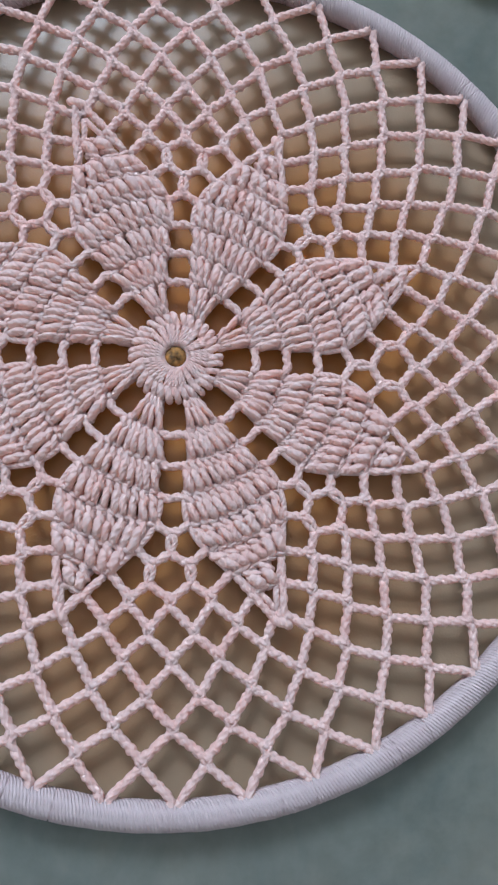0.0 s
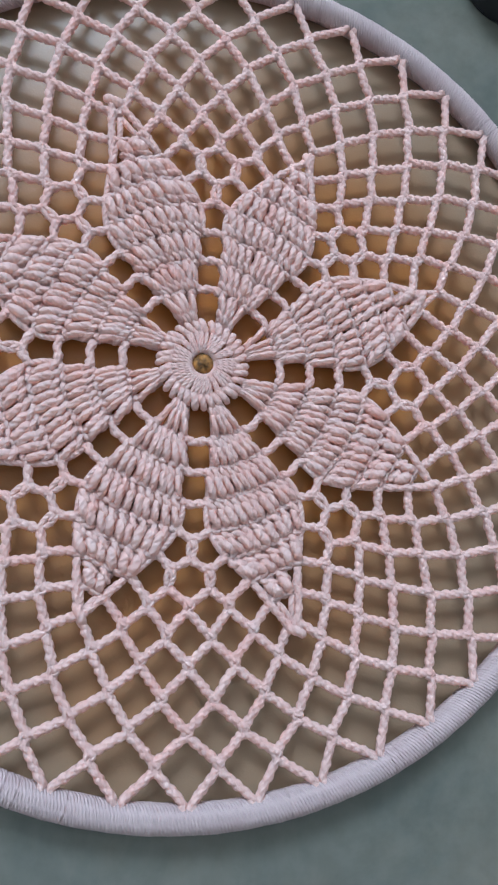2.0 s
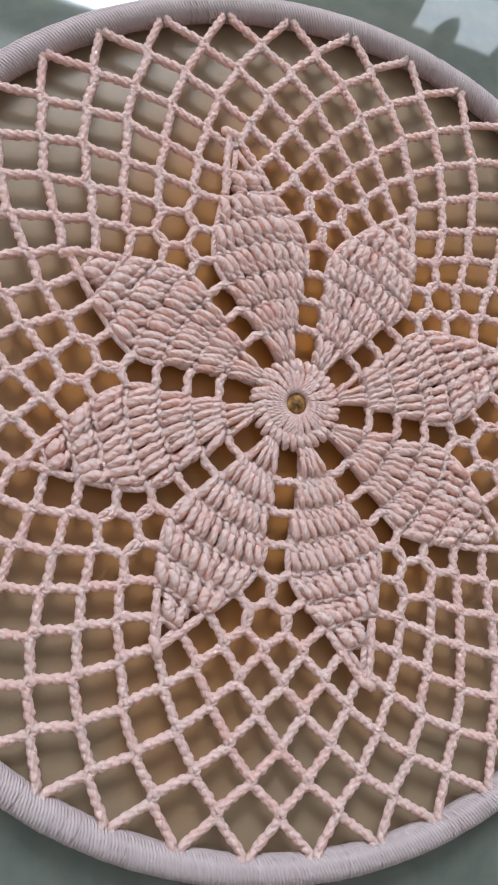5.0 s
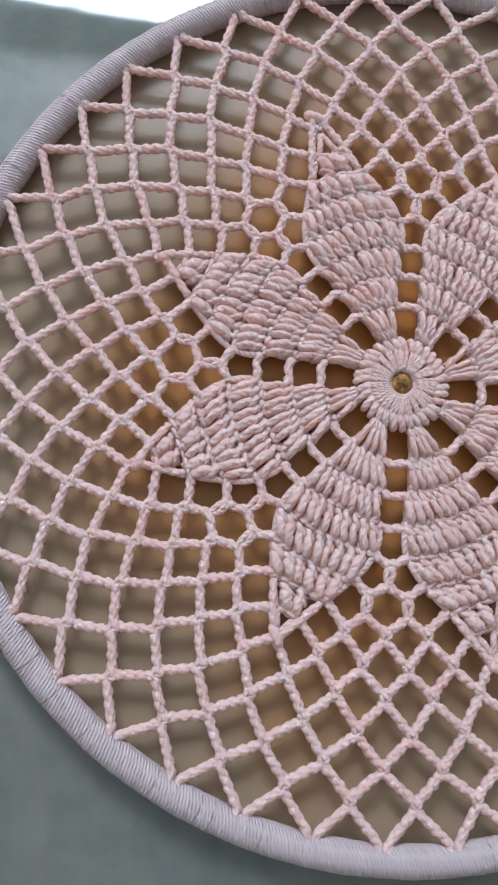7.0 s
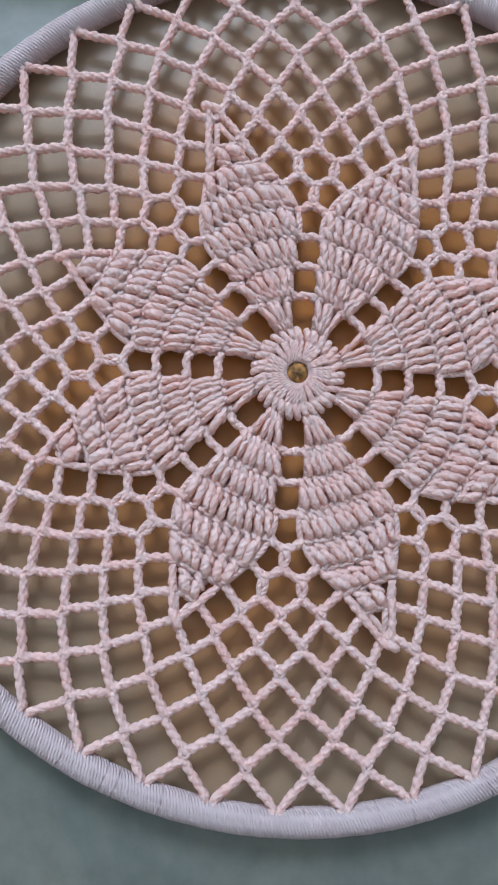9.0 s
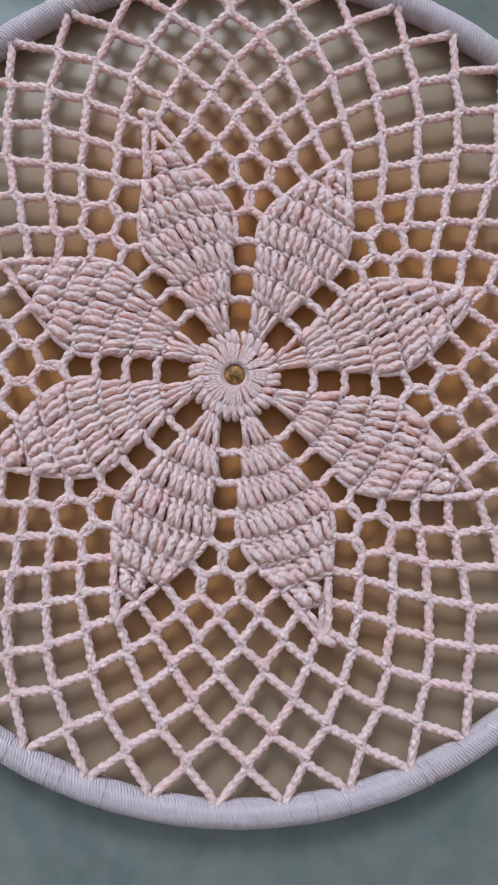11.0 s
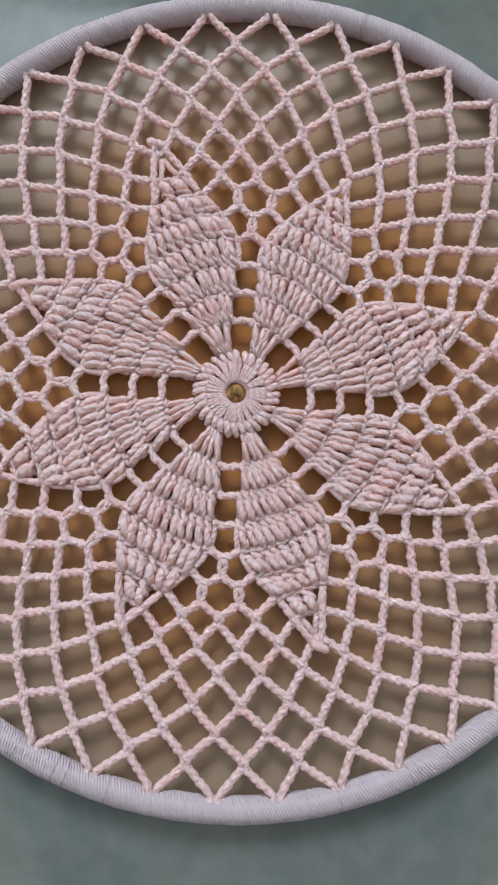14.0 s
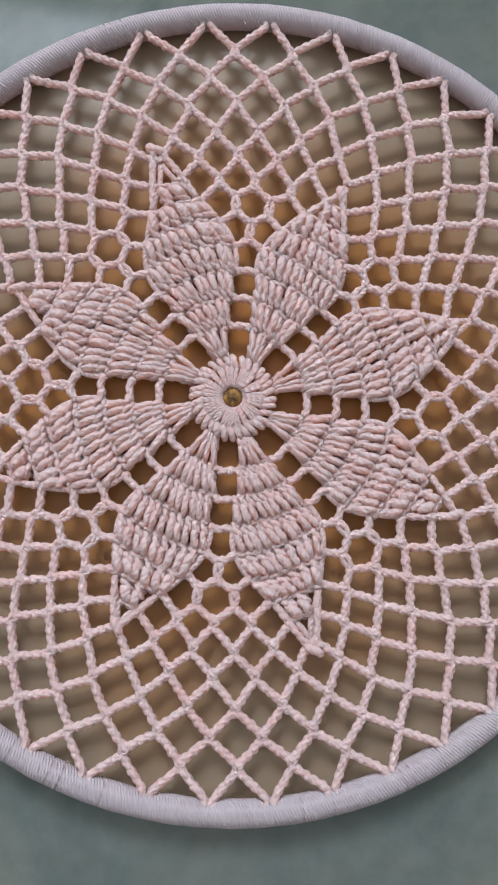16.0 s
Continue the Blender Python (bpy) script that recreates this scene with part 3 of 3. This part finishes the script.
# ---------------------------------------------------------------- small things
def turned(name, prof, mat, n=96):
    """A solid of revolution from (radius, height) pairs, top middle to bottom middle."""
    bm = bmesh.new()
    before = None
    for r, z in prof:
        now = [bm.verts.new((r * math.cos(t), r * math.sin(t), z)) for t in np.linspace(0, 2 * math.pi, n + 1)[:-1]] if r else [bm.verts.new((0, 0, z))]
        if before:
            for k in range(n):
                if len(before) == 1:
                    bm.faces.new((before[0], now[k], now[(k + 1) % n]))
                elif len(now) == 1:
                    bm.faces.new((before[(k + 1) % n], before[k], now[0]))
                else:
                    bm.faces.new((before[k], now[k], now[(k + 1) % n], before[(k + 1) % n]))
        before = now
    bmesh.ops.recalc_face_normals(bm, faces=bm.faces)
    me = bpy.data.meshes.new(name)
    bm.to_mesh(me)
    bm.free()
    me.materials.append(mat)
    return me


# added disc: its brown imitates warm light from the cotton on bare tile
board = tagged(new("bounce_disc", turned("bounce_disc", [(0.0, 0.0010), (0.1482, 0.0010), (0.1486, 0.0007), (0.1486, 0.0), (0.0, 0.0)], BOUNCE)), "thin round brown disc under the mandala, standing in for warm light on the tile", "board")
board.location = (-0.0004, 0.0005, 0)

bm = bmesh.new()
bmesh.ops.create_uvsphere(bm, u_segments=24, v_segments=16, radius=0.0047)
for v in bm.verts:
    v.co *= 1 + 0.08 * noise.noise(v.co * 900)
    groove = abs(v.co.x * 0.8 + v.co.y * 0.6 + 0.0004)
    if groove < 0.0004 and v.co.z > 0:
        v.co *= 0.86
    v.co.z *= 0.9
for f in bm.faces:
    f.smooth = True
me = bpy.data.meshes.new("bead")
bm.to_mesh(me)
bm.free()
me.materials.append(BROWN)
bead = tagged(new("wooden_bead", me), "small brown wooden bead lying under the hole in the middle", "bead")
bead.location = (CX - 0.0002, CY + 0.0002, 0.0052)

# black disc in place of a dark reflection in the polished tile
me = turned("reflection_disc", [(0.0, 0.012), (0.0165, 0.012), (0.0185, 0.013), (0.0205, 0.0122), (0.0215, 0.0105), (0.0215, 0.0012), (0.0208, 0.0), (0.0, 0.0)], BLACK, 48)
lid = tagged(new("reflection_disc", me), "small round black disc beside the hoop, standing in for a dark reflection in the floor", "lid")
lid.location = (0.120, 0.184, 0.0)
